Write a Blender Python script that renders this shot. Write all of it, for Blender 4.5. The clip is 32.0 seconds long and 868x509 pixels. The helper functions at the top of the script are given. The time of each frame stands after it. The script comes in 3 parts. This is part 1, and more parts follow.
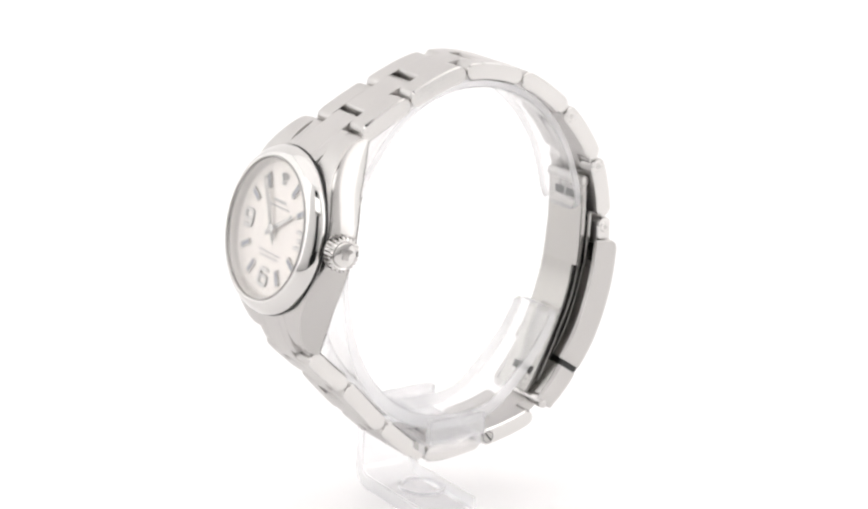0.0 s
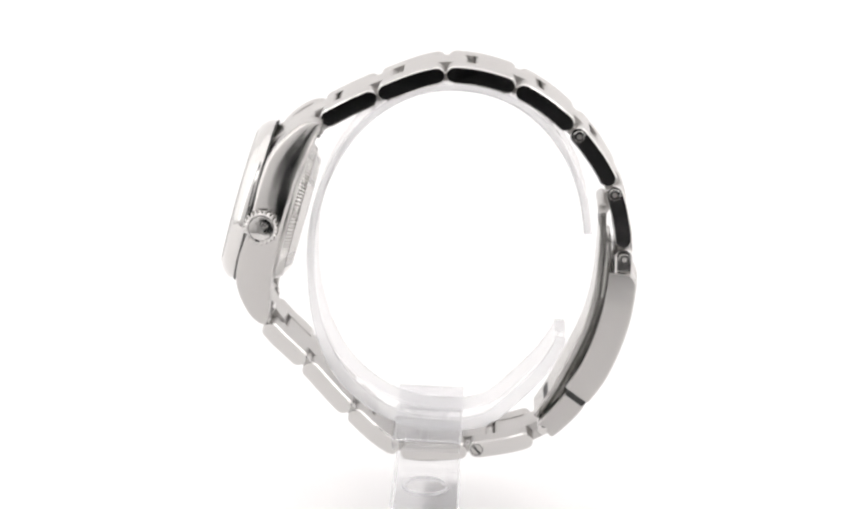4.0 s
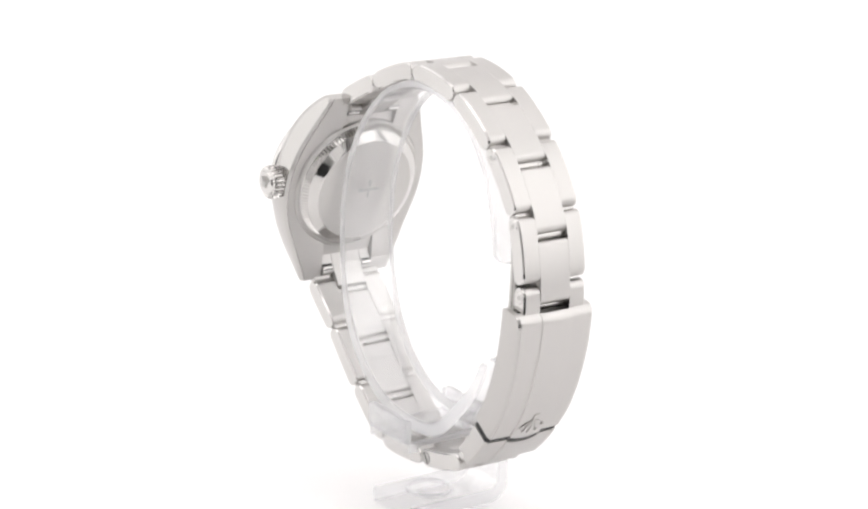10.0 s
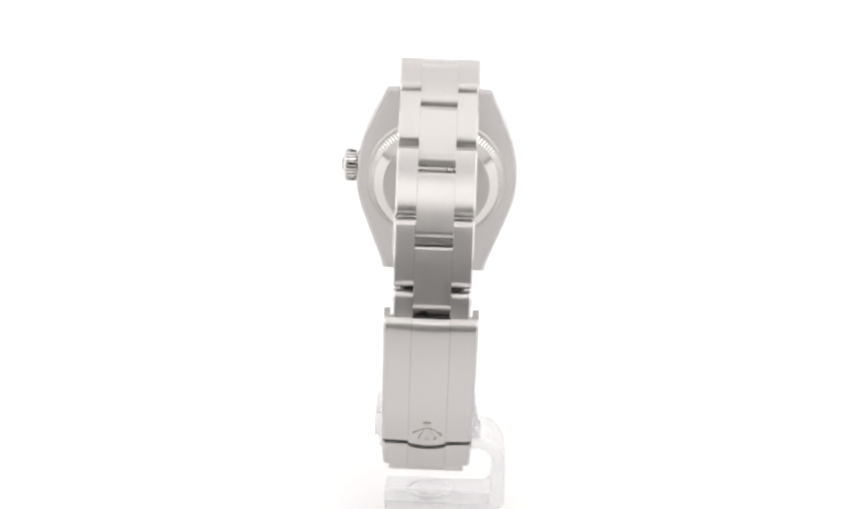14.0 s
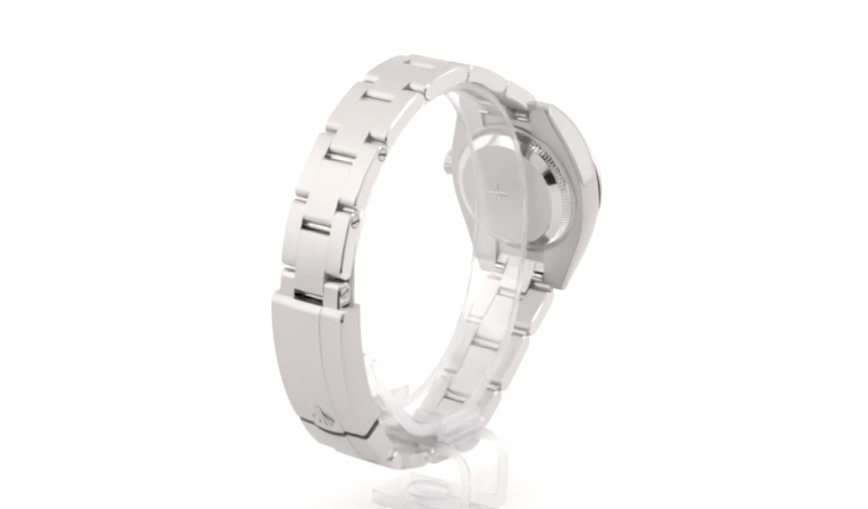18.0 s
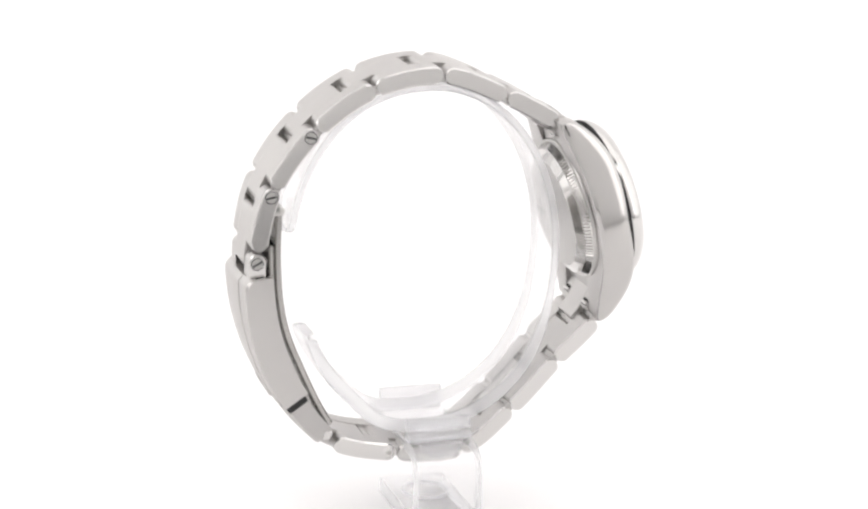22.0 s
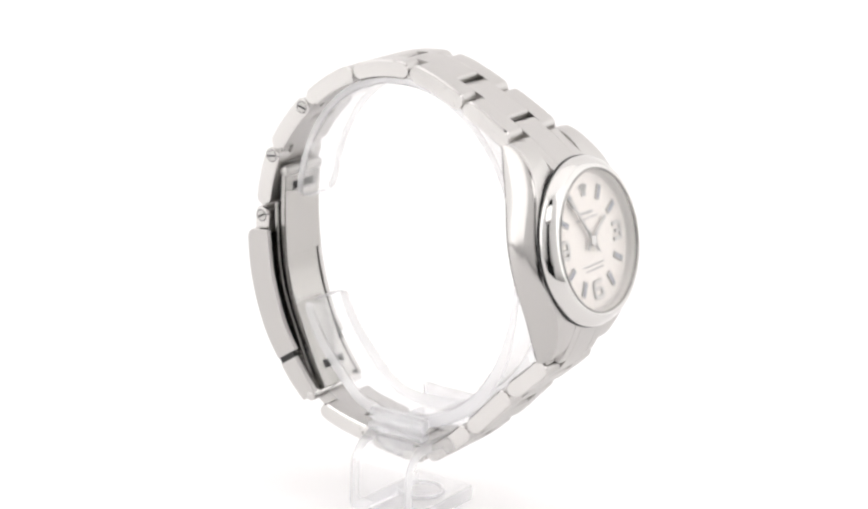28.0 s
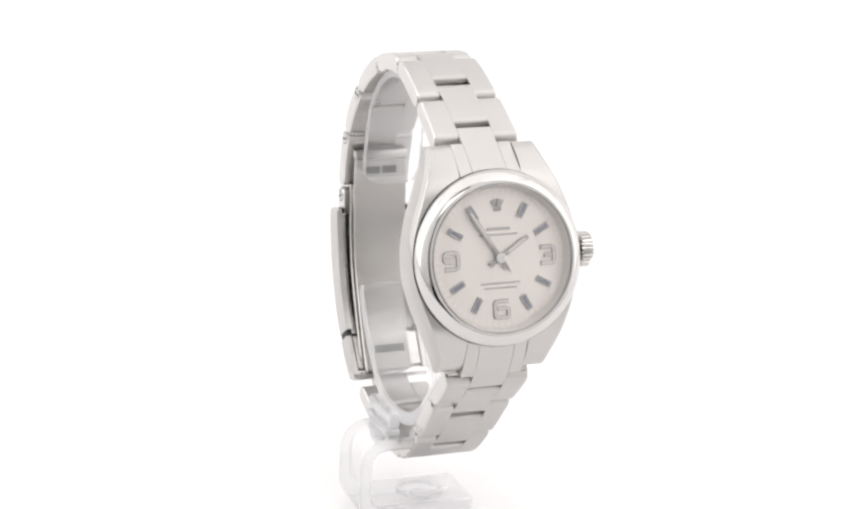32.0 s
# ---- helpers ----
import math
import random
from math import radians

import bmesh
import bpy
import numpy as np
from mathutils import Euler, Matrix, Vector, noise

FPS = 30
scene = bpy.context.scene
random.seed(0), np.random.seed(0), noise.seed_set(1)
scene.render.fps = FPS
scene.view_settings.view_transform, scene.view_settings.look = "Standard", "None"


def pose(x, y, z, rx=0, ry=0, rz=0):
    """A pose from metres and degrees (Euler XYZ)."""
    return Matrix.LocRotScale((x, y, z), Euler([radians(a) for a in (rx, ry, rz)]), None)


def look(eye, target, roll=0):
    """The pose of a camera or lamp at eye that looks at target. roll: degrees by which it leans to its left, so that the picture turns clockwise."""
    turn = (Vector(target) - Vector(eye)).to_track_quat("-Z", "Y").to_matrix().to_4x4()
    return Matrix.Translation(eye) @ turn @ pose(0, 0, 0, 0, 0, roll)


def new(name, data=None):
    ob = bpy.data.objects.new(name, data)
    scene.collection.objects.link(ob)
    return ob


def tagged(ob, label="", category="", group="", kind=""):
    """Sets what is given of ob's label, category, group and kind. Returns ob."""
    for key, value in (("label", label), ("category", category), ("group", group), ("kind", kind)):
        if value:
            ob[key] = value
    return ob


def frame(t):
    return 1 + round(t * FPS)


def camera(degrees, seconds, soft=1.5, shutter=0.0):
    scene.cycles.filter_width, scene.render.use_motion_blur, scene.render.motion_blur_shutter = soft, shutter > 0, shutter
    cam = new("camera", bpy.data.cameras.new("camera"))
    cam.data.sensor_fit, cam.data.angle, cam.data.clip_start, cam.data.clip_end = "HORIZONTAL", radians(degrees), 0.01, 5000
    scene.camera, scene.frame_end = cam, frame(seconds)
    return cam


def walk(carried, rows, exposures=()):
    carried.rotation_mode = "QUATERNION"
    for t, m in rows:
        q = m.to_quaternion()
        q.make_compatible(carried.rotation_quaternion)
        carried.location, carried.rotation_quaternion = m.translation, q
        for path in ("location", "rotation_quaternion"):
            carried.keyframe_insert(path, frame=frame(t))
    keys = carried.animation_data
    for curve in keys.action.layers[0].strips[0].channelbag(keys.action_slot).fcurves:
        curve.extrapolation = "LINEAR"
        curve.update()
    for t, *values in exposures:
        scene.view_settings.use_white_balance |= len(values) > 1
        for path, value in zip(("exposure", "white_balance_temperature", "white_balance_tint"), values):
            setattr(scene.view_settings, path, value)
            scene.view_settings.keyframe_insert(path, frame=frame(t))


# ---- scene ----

# ---------------------------------------------------------------- camera
EYE = (0.0, -0.350, 0.14785)
AIM = (EYE[0] + 0.00067, EYE[1] + 0.95778, EYE[2] - 0.28754)
cam = camera(21.398, 32.0, soft=2.5)
still = look(EYE, AIM, 2.0)
walk(cam, [(0.0, still), (32.0, still)])

# turning table: angle in degrees at t seconds
TURN_START, TURN_RATE = 34.197, -8.875


# ---------------------------------------------------------------- light
world = bpy.data.worlds.new("dark_room")
world.use_nodes = True
world.node_tree.nodes["Background"].inputs["Color"].default_value = (0.02, 0.02, 0.02, 1)
world.node_tree.nodes["Background"].inputs["Strength"].default_value = 0.05
scene.world = world
scene.view_settings.exposure = 0.51


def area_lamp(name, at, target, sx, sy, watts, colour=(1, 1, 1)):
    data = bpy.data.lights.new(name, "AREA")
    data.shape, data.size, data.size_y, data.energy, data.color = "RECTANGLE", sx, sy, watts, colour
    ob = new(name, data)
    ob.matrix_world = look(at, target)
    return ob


WARM = (1.0, 0.974, 0.968)
COOL = (0.992, 1.0, 0.995)
area_lamp("tent_lamp_top", (0, 0.07, 0.515), (0, 0.07, 0), 0.74, 0.46, 0.42, WARM)
area_lamp("tent_lamp_side", (-0.383, 0.06, 0.265), (0, 0.06, 0.265), 0.44, 0.50, 0.28, COOL)
area_lamp("tent_lamp_side", (0.383, 0.06, 0.265), (0, 0.06, 0.265), 0.44, 0.50, 0.28, COOL)
# unseen fill pair added to brighten the dial and steel facing the camera
area_lamp("front_fill", (-0.222, -0.150, 0.245), (-0.16, 0.0, 0.225), 0.29, 0.46, 0.35, WARM)
area_lamp("front_fill", (0.222, -0.150, 0.245), (0.16, 0.0, 0.225), 0.29, 0.46, 0.35, WARM)
# invented fill above the camera, lightens what the steel and acrylic reflect
area_lamp("room_fill", (0, -0.38, 0.515), (0, -0.38, 0), 0.6, 0.3, 0.85, (1.0, 0.985, 0.975))


# ---------------------------------------------------------------- materials
def material(name, colour, rough=0.5, metal=0.0, **more):
    m = bpy.data.materials.new(name)
    m.use_nodes = True
    b = m.node_tree.nodes["Principled BSDF"]
    b.inputs["Base Color"].default_value = (*colour, 1)
    b.inputs["Roughness"].default_value = rough
    b.inputs["Metallic"].default_value = metal
    for key, value in more.items():
        b.inputs[key.replace("_", " ")].default_value = value
    return m


def noise_layer(m, scale, stretch, detail=3.0):
    """A noise texture in the thing's own space, stretched; returns its node."""
    n, l = m.node_tree.nodes, m.node_tree.links
    co, mp, no = n.new("ShaderNodeTexCoord"), n.new("ShaderNodeMapping"), n.new("ShaderNodeTexNoise")
    mp.inputs["Scale"].default_value = stretch
    no.inputs["Scale"].default_value, no.inputs["Detail"].default_value = scale, detail
    l.new(co.outputs["Object"], mp.inputs["Vector"])
    l.new(mp.outputs["Vector"], no.inputs["Vector"])
    return no


def ramp(m, source, socket, low, high, a=0.3, b=0.7):
    n, l = m.node_tree.nodes, m.node_tree.links
    r = n.new("ShaderNodeMapRange")
    r.inputs["From Min"].default_value, r.inputs["From Max"].default_value = a, b
    r.inputs["To Min"].default_value, r.inputs["To Max"].default_value = low, high
    l.new(source.outputs["Fac"], r.inputs["Value"])
    l.new(r.outputs["Result"], n["Principled BSDF"].inputs[socket])
    return r


def relief(m, source, strength, distance):
    n, l = m.node_tree.nodes, m.node_tree.links
    bu = n.new("ShaderNodeBump")
    bu.inputs["Strength"].default_value, bu.inputs["Distance"].default_value = strength, distance
    l.new(source.outputs["Fac"], bu.inputs["Height"])
    l.new(bu.outputs["Normal"], n["Principled BSDF"].inputs["Normal"])


STEEL = (0.525, 0.512, 0.50)
brushed = material("brushed_steel", STEEL, 0.38, 1.0, Anisotropic=0.7)
grain = noise_layer(brushed, 1.0, (300, 7000, 300), 3.0)
ramp(brushed, grain, "Roughness", 0.30, 0.41)
relief(brushed, grain, 0.12, 0.00005)


def brushed_along(m):
    """The brushing runs along the bracelet, so gloss spreads across it."""
    n, l = m.node_tree.nodes, m.node_tree.links
    co, tf = n.new("ShaderNodeCombineXYZ"), n.new("ShaderNodeVectorTransform")
    co.inputs["Y"].default_value = 1.0
    tf.vector_type, tf.convert_from, tf.convert_to = "VECTOR", "OBJECT", "WORLD"
    l.new(co.outputs["Vector"], tf.inputs["Vector"]), l.new(tf.outputs["Vector"], n["Principled BSDF"].inputs["Tangent"])


brushed_along(brushed)
polished = material("polished_steel", (0.60, 0.588, 0.575), 0.06, 1.0)
ramp(polished, noise_layer(polished, 600.0, (1, 1, 1)), "Roughness", 0.04, 0.12)
bezel_steel = material("bezel_steel", (0.60, 0.59, 0.577), 0.06, 1.0)
ramp(bezel_steel, noise_layer(bezel_steel, 600.0, (1, 1, 1)), "Roughness", 0.05, 0.1)
flank_steel = material("flank_steel", (0.475, 0.463, 0.451), 0.14, 1.0)
ramp(flank_steel, noise_layer(flank_steel, 1.0, (400, 400, 400)), "Roughness", 0.11, 0.16)
satin = material("satin_steel", (0.50, 0.49, 0.476), 0.3, 1.0)
ramp(satin, noise_layer(satin, 1.0, (2500, 2500, 400)), "Roughness", 0.30, 0.33)
blade_steel = material("blade_steel", (0.44, 0.428, 0.412), 0.22, 1.0)
ramp(blade_steel, noise_layer(blade_steel, 1.0, (900, 900, 900)), "Roughness", 0.19, 0.26)
pin_steel = material("turned_pin_steel", (0.5, 0.488, 0.475), 0.28, 1.0)
ramp(pin_steel, noise_layer(pin_steel, 1.0, (300, 300, 300)), "Roughness", 0.26, 0.32)
# base colour darkened to stand in for the shaded sides of applied parts
applied_steel = material("darkened_applied_steel", (0.40, 0.39, 0.38), 0.3, 1.0)
ramp(applied_steel, noise_layer(applied_steel, 1.0, (2500, 2500, 400)), "Roughness", 0.26, 0.34)
dark_steel = material("grey_gasket", (0.4, 0.39, 0.38), 0.35, 1.0)
dial_paint = material("silvered_dial", (0.81, 0.764, 0.722), 0.38, 0.4)
ramp(dial_paint, noise_layer(dial_paint, 900.0, (1, 1, 1)), "Roughness", 0.32, 0.46)
white_print = material("white_minute_print", (0.9, 0.88, 0.86), 0.5)
grey_print = material("grey_dial_print", (0.34, 0.33, 0.325), 0.6)
blue_inlay = material("blue_grey_inlay", (0.235, 0.24, 0.30), 0.35)
pale_inlay = material("pale_luminous_inlay", (0.70, 0.675, 0.65), 0.5)
# near-black colour that paints the shade in gaps, slots and seams
gap_shade = material("painted_gap_shade", (0.02, 0.02, 0.02), 0.6)


def clear_solid(name, tint, rough, refracted, gloss=0.035, power=5.0):
    """Clear material: straight-through light with Fresnel gloss, and a share of true refraction for the edges."""
    m = bpy.data.materials.new(name)
    m.use_nodes = True
    n, l = m.node_tree.nodes, m.node_tree.links
    n.remove(n["Principled BSDF"])
    tr, re, gl, fr = n.new("ShaderNodeBsdfTransparent"), n.new("ShaderNodeBsdfGlass"), n.new("ShaderNodeBsdfGlossy"), n.new("ShaderNodeLayerWeight")
    a, b = n.new("ShaderNodeMixShader"), n.new("ShaderNodeMixShader")
    tr.inputs["Color"].default_value = re.inputs["Color"].default_value = (*tint, 1)
    re.inputs["IOR"].default_value, re.inputs["Roughness"].default_value = 1.45, rough
    gl.inputs["Roughness"].default_value, fr.inputs["Blend"].default_value = rough, 0.5
    po, mr = n.new("ShaderNodeMath"), n.new("ShaderNodeMath")
    po.operation, po.inputs[1].default_value = "POWER", power
    mr.operation, mr.inputs[1].default_value, mr.inputs[2].default_value = "MULTIPLY_ADD", 0.8, gloss
    l.new(fr.outputs["Facing"], po.inputs[0]), l.new(po.outputs[0], mr.inputs[0])
    a.inputs["Fac"].default_value = refracted
    l.new(tr.outputs[0], a.inputs[1]), l.new(re.outputs[0], a.inputs[2])
    l.new(mr.outputs[0], b.inputs["Fac"]), l.new(a.outputs[0], b.inputs[1]), l.new(gl.outputs[0], b.inputs[2])
    l.new(b.outputs[0], n["Material Output"].inputs["Surface"])
    return m


crystal_glass = clear_solid("watch_crystal", (0.99, 0.99, 0.99), 0.0, 0.0, 0.03, 3.2)
acrylic = clear_solid("clear_acrylic", (0.985, 0.985, 0.988), 0.0, 0.0, 0.10)


def whitened_edge(name, milky):
    """Clear acrylic edge with a milky white share that paints in its bright highlights."""
    m = clear_solid(name, (0.95, 0.95, 0.955), 0.02, 0.55, 0.09)
    n, l = m.node_tree.nodes, m.node_tree.links
    out = n["Material Output"]
    old = out.inputs["Surface"].links[0].from_socket
    di, tl, ad, mx = n.new("ShaderNodeBsdfDiffuse"), n.new("ShaderNodeBsdfTranslucent"), n.new("ShaderNodeMixShader"), n.new("ShaderNodeMixShader")
    di.inputs["Color"].default_value = tl.inputs["Color"].default_value = (0.96, 0.96, 0.97, 1)
    mx.inputs["Fac"].default_value = milky
    l.new(di.outputs[0], ad.inputs[1]), l.new(tl.outputs[0], ad.inputs[2])
    l.new(old, mx.inputs[1]), l.new(ad.outputs[0], mx.inputs[2]), l.new(mx.outputs[0], out.inputs["Surface"])
    return m


acrylic_edge = whitened_edge("acrylic_edge", 0.3)
acrylic_clip = whitened_edge("moulded_acrylic", 0.08)
tent_white = material("white_tent_cloth", (0.88, 0.876, 0.874), 0.8)
relief(tent_white, noise_layer(tent_white, 1500.0, (1, 1, 1)), 0.05, 0.0002)
sweep_white = material("white_sweep_sheet", (0.92, 0.912, 0.913), 0.28)
relief(sweep_white, noise_layer(sweep_white, 900.0, (1, 1, 1)), 0.04, 0.0002)
room_black = material("dark_room_paint", (0.02, 0.02, 0.021), 0.8, Specular_IOR_Level=0.08)
ramp(room_black, noise_layer(room_black, 9.0, (1, 1, 1)), "Roughness", 0.7, 0.9)


# ---------------------------------------------------------------- mesh helpers (millimetres in, metres out)
MM = 0.001


def empty(name):
    ob = new(name)
    ob.empty_display_size = 0.01
    return ob


def finish(name, bm, materials, parent=None, label="", smooth=30.0):
    """Links a bmesh in millimetres as one mesh object."""
    bmesh.ops.recalc_face_normals(bm, faces=bm.faces)
    for v in bm.verts:
        v.co *= MM
    me = bpy.data.meshes.new(name)
    bm.to_mesh(me)
    bm.free()
    for m in (materials if isinstance(materials, (list, tuple)) else [materials]):
        me.materials.append(m)
    if smooth:
        me.shade_smooth()
        me.set_sharp_from_angle(angle=radians(smooth))
    ob = new(name, me)
    if parent is not None:
        ob.parent = parent
    if label:
        ob["label"] = label
    return ob


part = finish


def loft(bm, rings, cap=True, closed=False):
    """Skins a row of equal rings of points."""
    made = [[bm.verts.new(p) for p in ring] for ring in rings]
    n = len(made[0])
    faces = []
    for a, b in zip(made, made[1:] + ([made[0]] if closed else [])):
        for i in range(n):
            faces.append(bm.faces.new((a[i], a[(i + 1) % n], b[(i + 1) % n], b[i])))
    if cap and not closed:
        faces.append(bm.faces.new(made[0][::-1]))
        faces.append(bm.faces.new(made[-1]))
    return faces


def lathe(bm, profile, frame_of, steps=96, cap=True):
    """Turns (radius, height) pairs round the axis of a frame; frame_of maps (a, b, height) to a point."""
    rings = []
    for r, h in profile:
        rings.append([frame_of(r * math.cos(2 * math.pi * i / steps), r * math.sin(2 * math.pi * i / steps), h) for i in range(steps)])
    return loft(bm, rings, cap)


def rounded(y0, y1, n0, n1, c, d=None):
    """A chamfered rectangle in (y, n): chamfer c at the outer flank, d at the flank nearer the middle."""
    d = c if d is None else d
    c, d = [min(q, (n1 - n0) * 0.4, (y1 - y0) * 0.4) for q in (c, d)]
    c0, c1 = (c, d) if abs(y0) > abs(y1) else (d, c)
    return [(y0 + c0, n0), (y1 - c1, n0), (y1, n0 + c1), (y1, n1 - c1), (y1 - c1, n1), (y0 + c0, n1), (y0, n1 - c0), (y0, n0 + c0)]


class Path:
    """A smooth plane curve through points (x, z), with its outward normal (away from the ring's middle)."""

    def __init__(self, points, middle=(2.0, 43.0), skip=0):
        self.p, self.mid, self.skip = [Vector((x, z)) for x, z in points], Vector(middle), skip

    def at(self, u):
        u += self.skip
        i = max(0, min(len(self.p) - 2, int(math.floor(u))))
        t = u - i
        p1, p2 = self.p[i], self.p[i + 1]
        p0 = self.p[i - 1] if i > 0 else p1 * 2 - p2
        p3 = self.p[i + 2] if i + 2 < len(self.p) else p2 * 2 - p1
        pos = 0.5 * (2 * p1 + (p2 - p0) * t + (2 * p0 - 5 * p1 + 4 * p2 - p3) * t * t + (3 * p1 - p0 - 3 * p2 + p3) * t ** 3)
        tan = 0.5 * ((p2 - p0) + 2 * (2 * p0 - 5 * p1 + 4 * p2 - p3) * t + 3 * (3 * p1 - p0 - 3 * p2 + p3) * t * t)
        tan.normalize()
        nor = Vector((-tan.y, tan.x))
        if nor.dot(pos - self.mid) < 0:
            nor = -nor
        return pos, tan, nor

    def point(self, u, y, n):
        pos, _, nor = self.at(u)
        q = pos + nor * n
        return Vector((q.x, y, q.y))


def swept(bm, path, u0, u1, y0, y1, n0, n1, chamfer=0.25, end=1.0, steps=10, inner_chamfer=None, wide=None):
    """A bar along a path from u0 to u1, with rounded ends (end: 1 a half circle, 0 square)."""
    length = sum((path.at(u0 + (u1 - u0) * (i + 1) / 8)[0] - path.at(u0 + (u1 - u0) * i / 8)[0]).length for i in range(8))
    half, mid = (n1 - n0) / 2, (n1 + n0) / 2
    def stops(r):
        if r < 0.01:
            return [(0, half)]
        arc = [r * (1 - math.cos(math.pi / 2 * k / 10)) for k in range(11)]
        return [(a, half - r + math.sqrt(max(0.0, r * r - (r - a) ** 2)) if a < r else half) for a in arc]
    r0, r1 = [half * e for e in (end if isinstance(end, tuple) else (end, end))]
    inner = [(r0 + (length - r0 - r1) * k / steps, half) for k in range(1, steps)]
    rows = stops(r0) + inner + [(length - a, h) for a, h in reversed(stops(r1))]
    rings = []
    for s, h in rows:
        f = s / length
        u = u0 + (u1 - u0) * f
        h = max(h, half * 0.12)
        if wide is not None:
            y0, y1 = (y0, wide(u)) if y1 > 0 else (-wide(u), y1)
        rings.append([path.point(u, y, n) for y, n in rounded(y0, y1, mid - h, mid + h, chamfer, inner_chamfer)])
    return loft(bm, rings)


def rod(bm, path, u, n, y0, y1, r, steps=20, domed=False):
    pos, tan, nor = path.at(u)
    c = pos + nor * n
    ring = lambda y, q: [Vector((c.x + q * math.cos(2 * math.pi * i / steps), y, c.y + q * math.sin(2 * math.pi * i / steps))) for i in range(steps)]
    e = min(0.12, r * 0.2)
    s = 1 if y1 > y0 else -1
    dome = [(1.0, 0.0), (0.94, 0.12), (0.78, 0.22), (0.5, 0.29), (0.15, 0.32)] if domed else [(1.0, 0.0), (1 - e / r, e)]
    k = r if domed else 1.0
    rows = [(y0 + s * dome[-1][1] * k - s * d * k, q * r) for q, d in reversed(dome)] + [(y1 - s * dome[-1][1] * k + s * d * k, q * r) for q, d in dome]
    return loft(bm, [ring(y, q) for y, q in rows])


def box(bm, x0, x1, y0, y1, z0, z1, r=0.25):
    """A bevelled block."""
    rings = []
    for z, e in ((z0, r), (z0 + r, 0), (z1 - r, 0), (z1, r)):
        rings.append([Vector((x, y, z)) for x, y in ((x0 + e, y0 + r + e), (x0 + r + e, y0 + e), (x1 - r - e, y0 + e), (x1 - e, y0 + r + e),
                                                    (x1 - e, y1 - r - e), (x1 - r - e, y1 - e), (x0 + r + e, y1 - e), (x0 + e, y1 - r - e))])
    return loft(bm, rings)


# ---------------------------------------------------------------- the light tent
def slab(name, x0, x1, y0, y1, z0, z1, mat):
    bm = bmesh.new()
    box(bm, x0 * 1000, x1 * 1000, y0 * 1000, y1 * 1000, z0 * 1000, z1 * 1000, 2.0)
    return tagged(finish(name, bm, mat), kind="structure")


def sweep_sheet():
    """One white sheet: flat on the table, then curving up behind it."""
    bm = bmesh.new()
    r, y0 = 0.20, 0.085
    line = [(-0.138, 0.0), (-0.06, 0.0), (0.03, 0.0)]
    line += [(y0 + r * math.sin(a), r - r * math.cos(a)) for a in [math.pi / 2 * k / 24 for k in range(25)]]
    line += [(y0 + r, 0.52)]
    rings = []
    for x in np.linspace(-0.385, 0.385, 5):
        top = [Vector((x * 1000, y * 1000, z * 1000)) for y, z in line]
        low = []
        for k, (y, z) in enumerate(line):
            a = line[max(k - 1, 0)]
            b = line[min(k + 1, len(line) - 1)]
            d = Vector((b[0] - a[0], b[1] - a[1])).normalized()
            low.append(Vector((x * 1000, (y + d.y * 0.0015) * 1000, (z - d.x * 0.0015) * 1000)))
        rings.append(top + low[::-1])
    loft(bm, rings)
    ob = finish("backdrop", bm, sweep_white, smooth=60)
    return tagged(ob, "seamless white sheet curving up behind the stand", "backdrop", kind="structure")


sweep_sheet()
slab("ground", -0.39, 0.39, -0.137, 0.324, -0.010, -0.002, tent_white)
slab("wall_back", -0.40, 0.40, 0.325, 0.335, -0.01, 0.53, tent_white)
slab("wall_left", -0.40, -0.39, -0.17, 0.325, -0.01, 0.53, tent_white)
slab("wall_right", 0.39, 0.40, -0.17, 0.325, -0.01, 0.53, tent_white)
slab("ceiling", -0.40, 0.40, -0.17, 0.335, 0.53, 0.54, tent_white)
slab("wall_front_left", -0.40, -0.048, -0.17, -0.162, -0.01, 0.53, tent_white)
slab("wall_front_right", 0.058, 0.40, -0.17, -0.162, -0.01, 0.53, tent_white)
slab("wall_front_top", -0.048, 0.058, -0.17, -0.162, 0.40, 0.53, tent_white)
# unseen black flap, board and floor, added for dark reflections in polished steel
slab("wall_front_flap", -0.048, 0.058, -0.17, -0.162, 0.30, 0.40, room_black)
slab("dark_reflection_board", -0.05, 0.06, -0.43, -0.42, -0.018, 0.36, room_black)
slab("room_floor", -0.38, 0.38, -0.60, -0.12, -0.03, -0.02, room_black)
# unseen white shell round the camera, added to lighten the other reflections
slab("unseen_room_ceiling", -0.40, 0.40, -0.60, -0.172, 0.53, 0.54, tent_white)
slab("unseen_room_wall_left", -0.40, -0.39, -0.60, -0.172, -0.02, 0.53, tent_white)
slab("unseen_room_wall_right", 0.39, 0.40, -0.60, -0.172, -0.02, 0.53, tent_white)
slab("unseen_room_wall_rear", -0.40, 0.40, -0.61, -0.60, -0.02, 0.53, tent_white)

# ---------------------------------------------------------------- the watch
watch = tagged(empty("wristwatch"), "stainless steel wristwatch with a silvered dial on a clear stand", "watch")
TILT = radians(13.8)
SEAT = Vector((-28.3, 0.0, 50.6))        # middle of the bezel's foot
UP = Vector((math.sin(TILT), 0, math.cos(TILT)))
OUT = Vector((-math.cos(TILT), 0, math.sin(TILT)))
THREE = Vector((0, -1, 0))


def on_dial(a, b, h):
    """a towards three o'clock, b towards twelve, h out of the dial."""
    return SEAT + THREE * a + UP * b + OUT * h


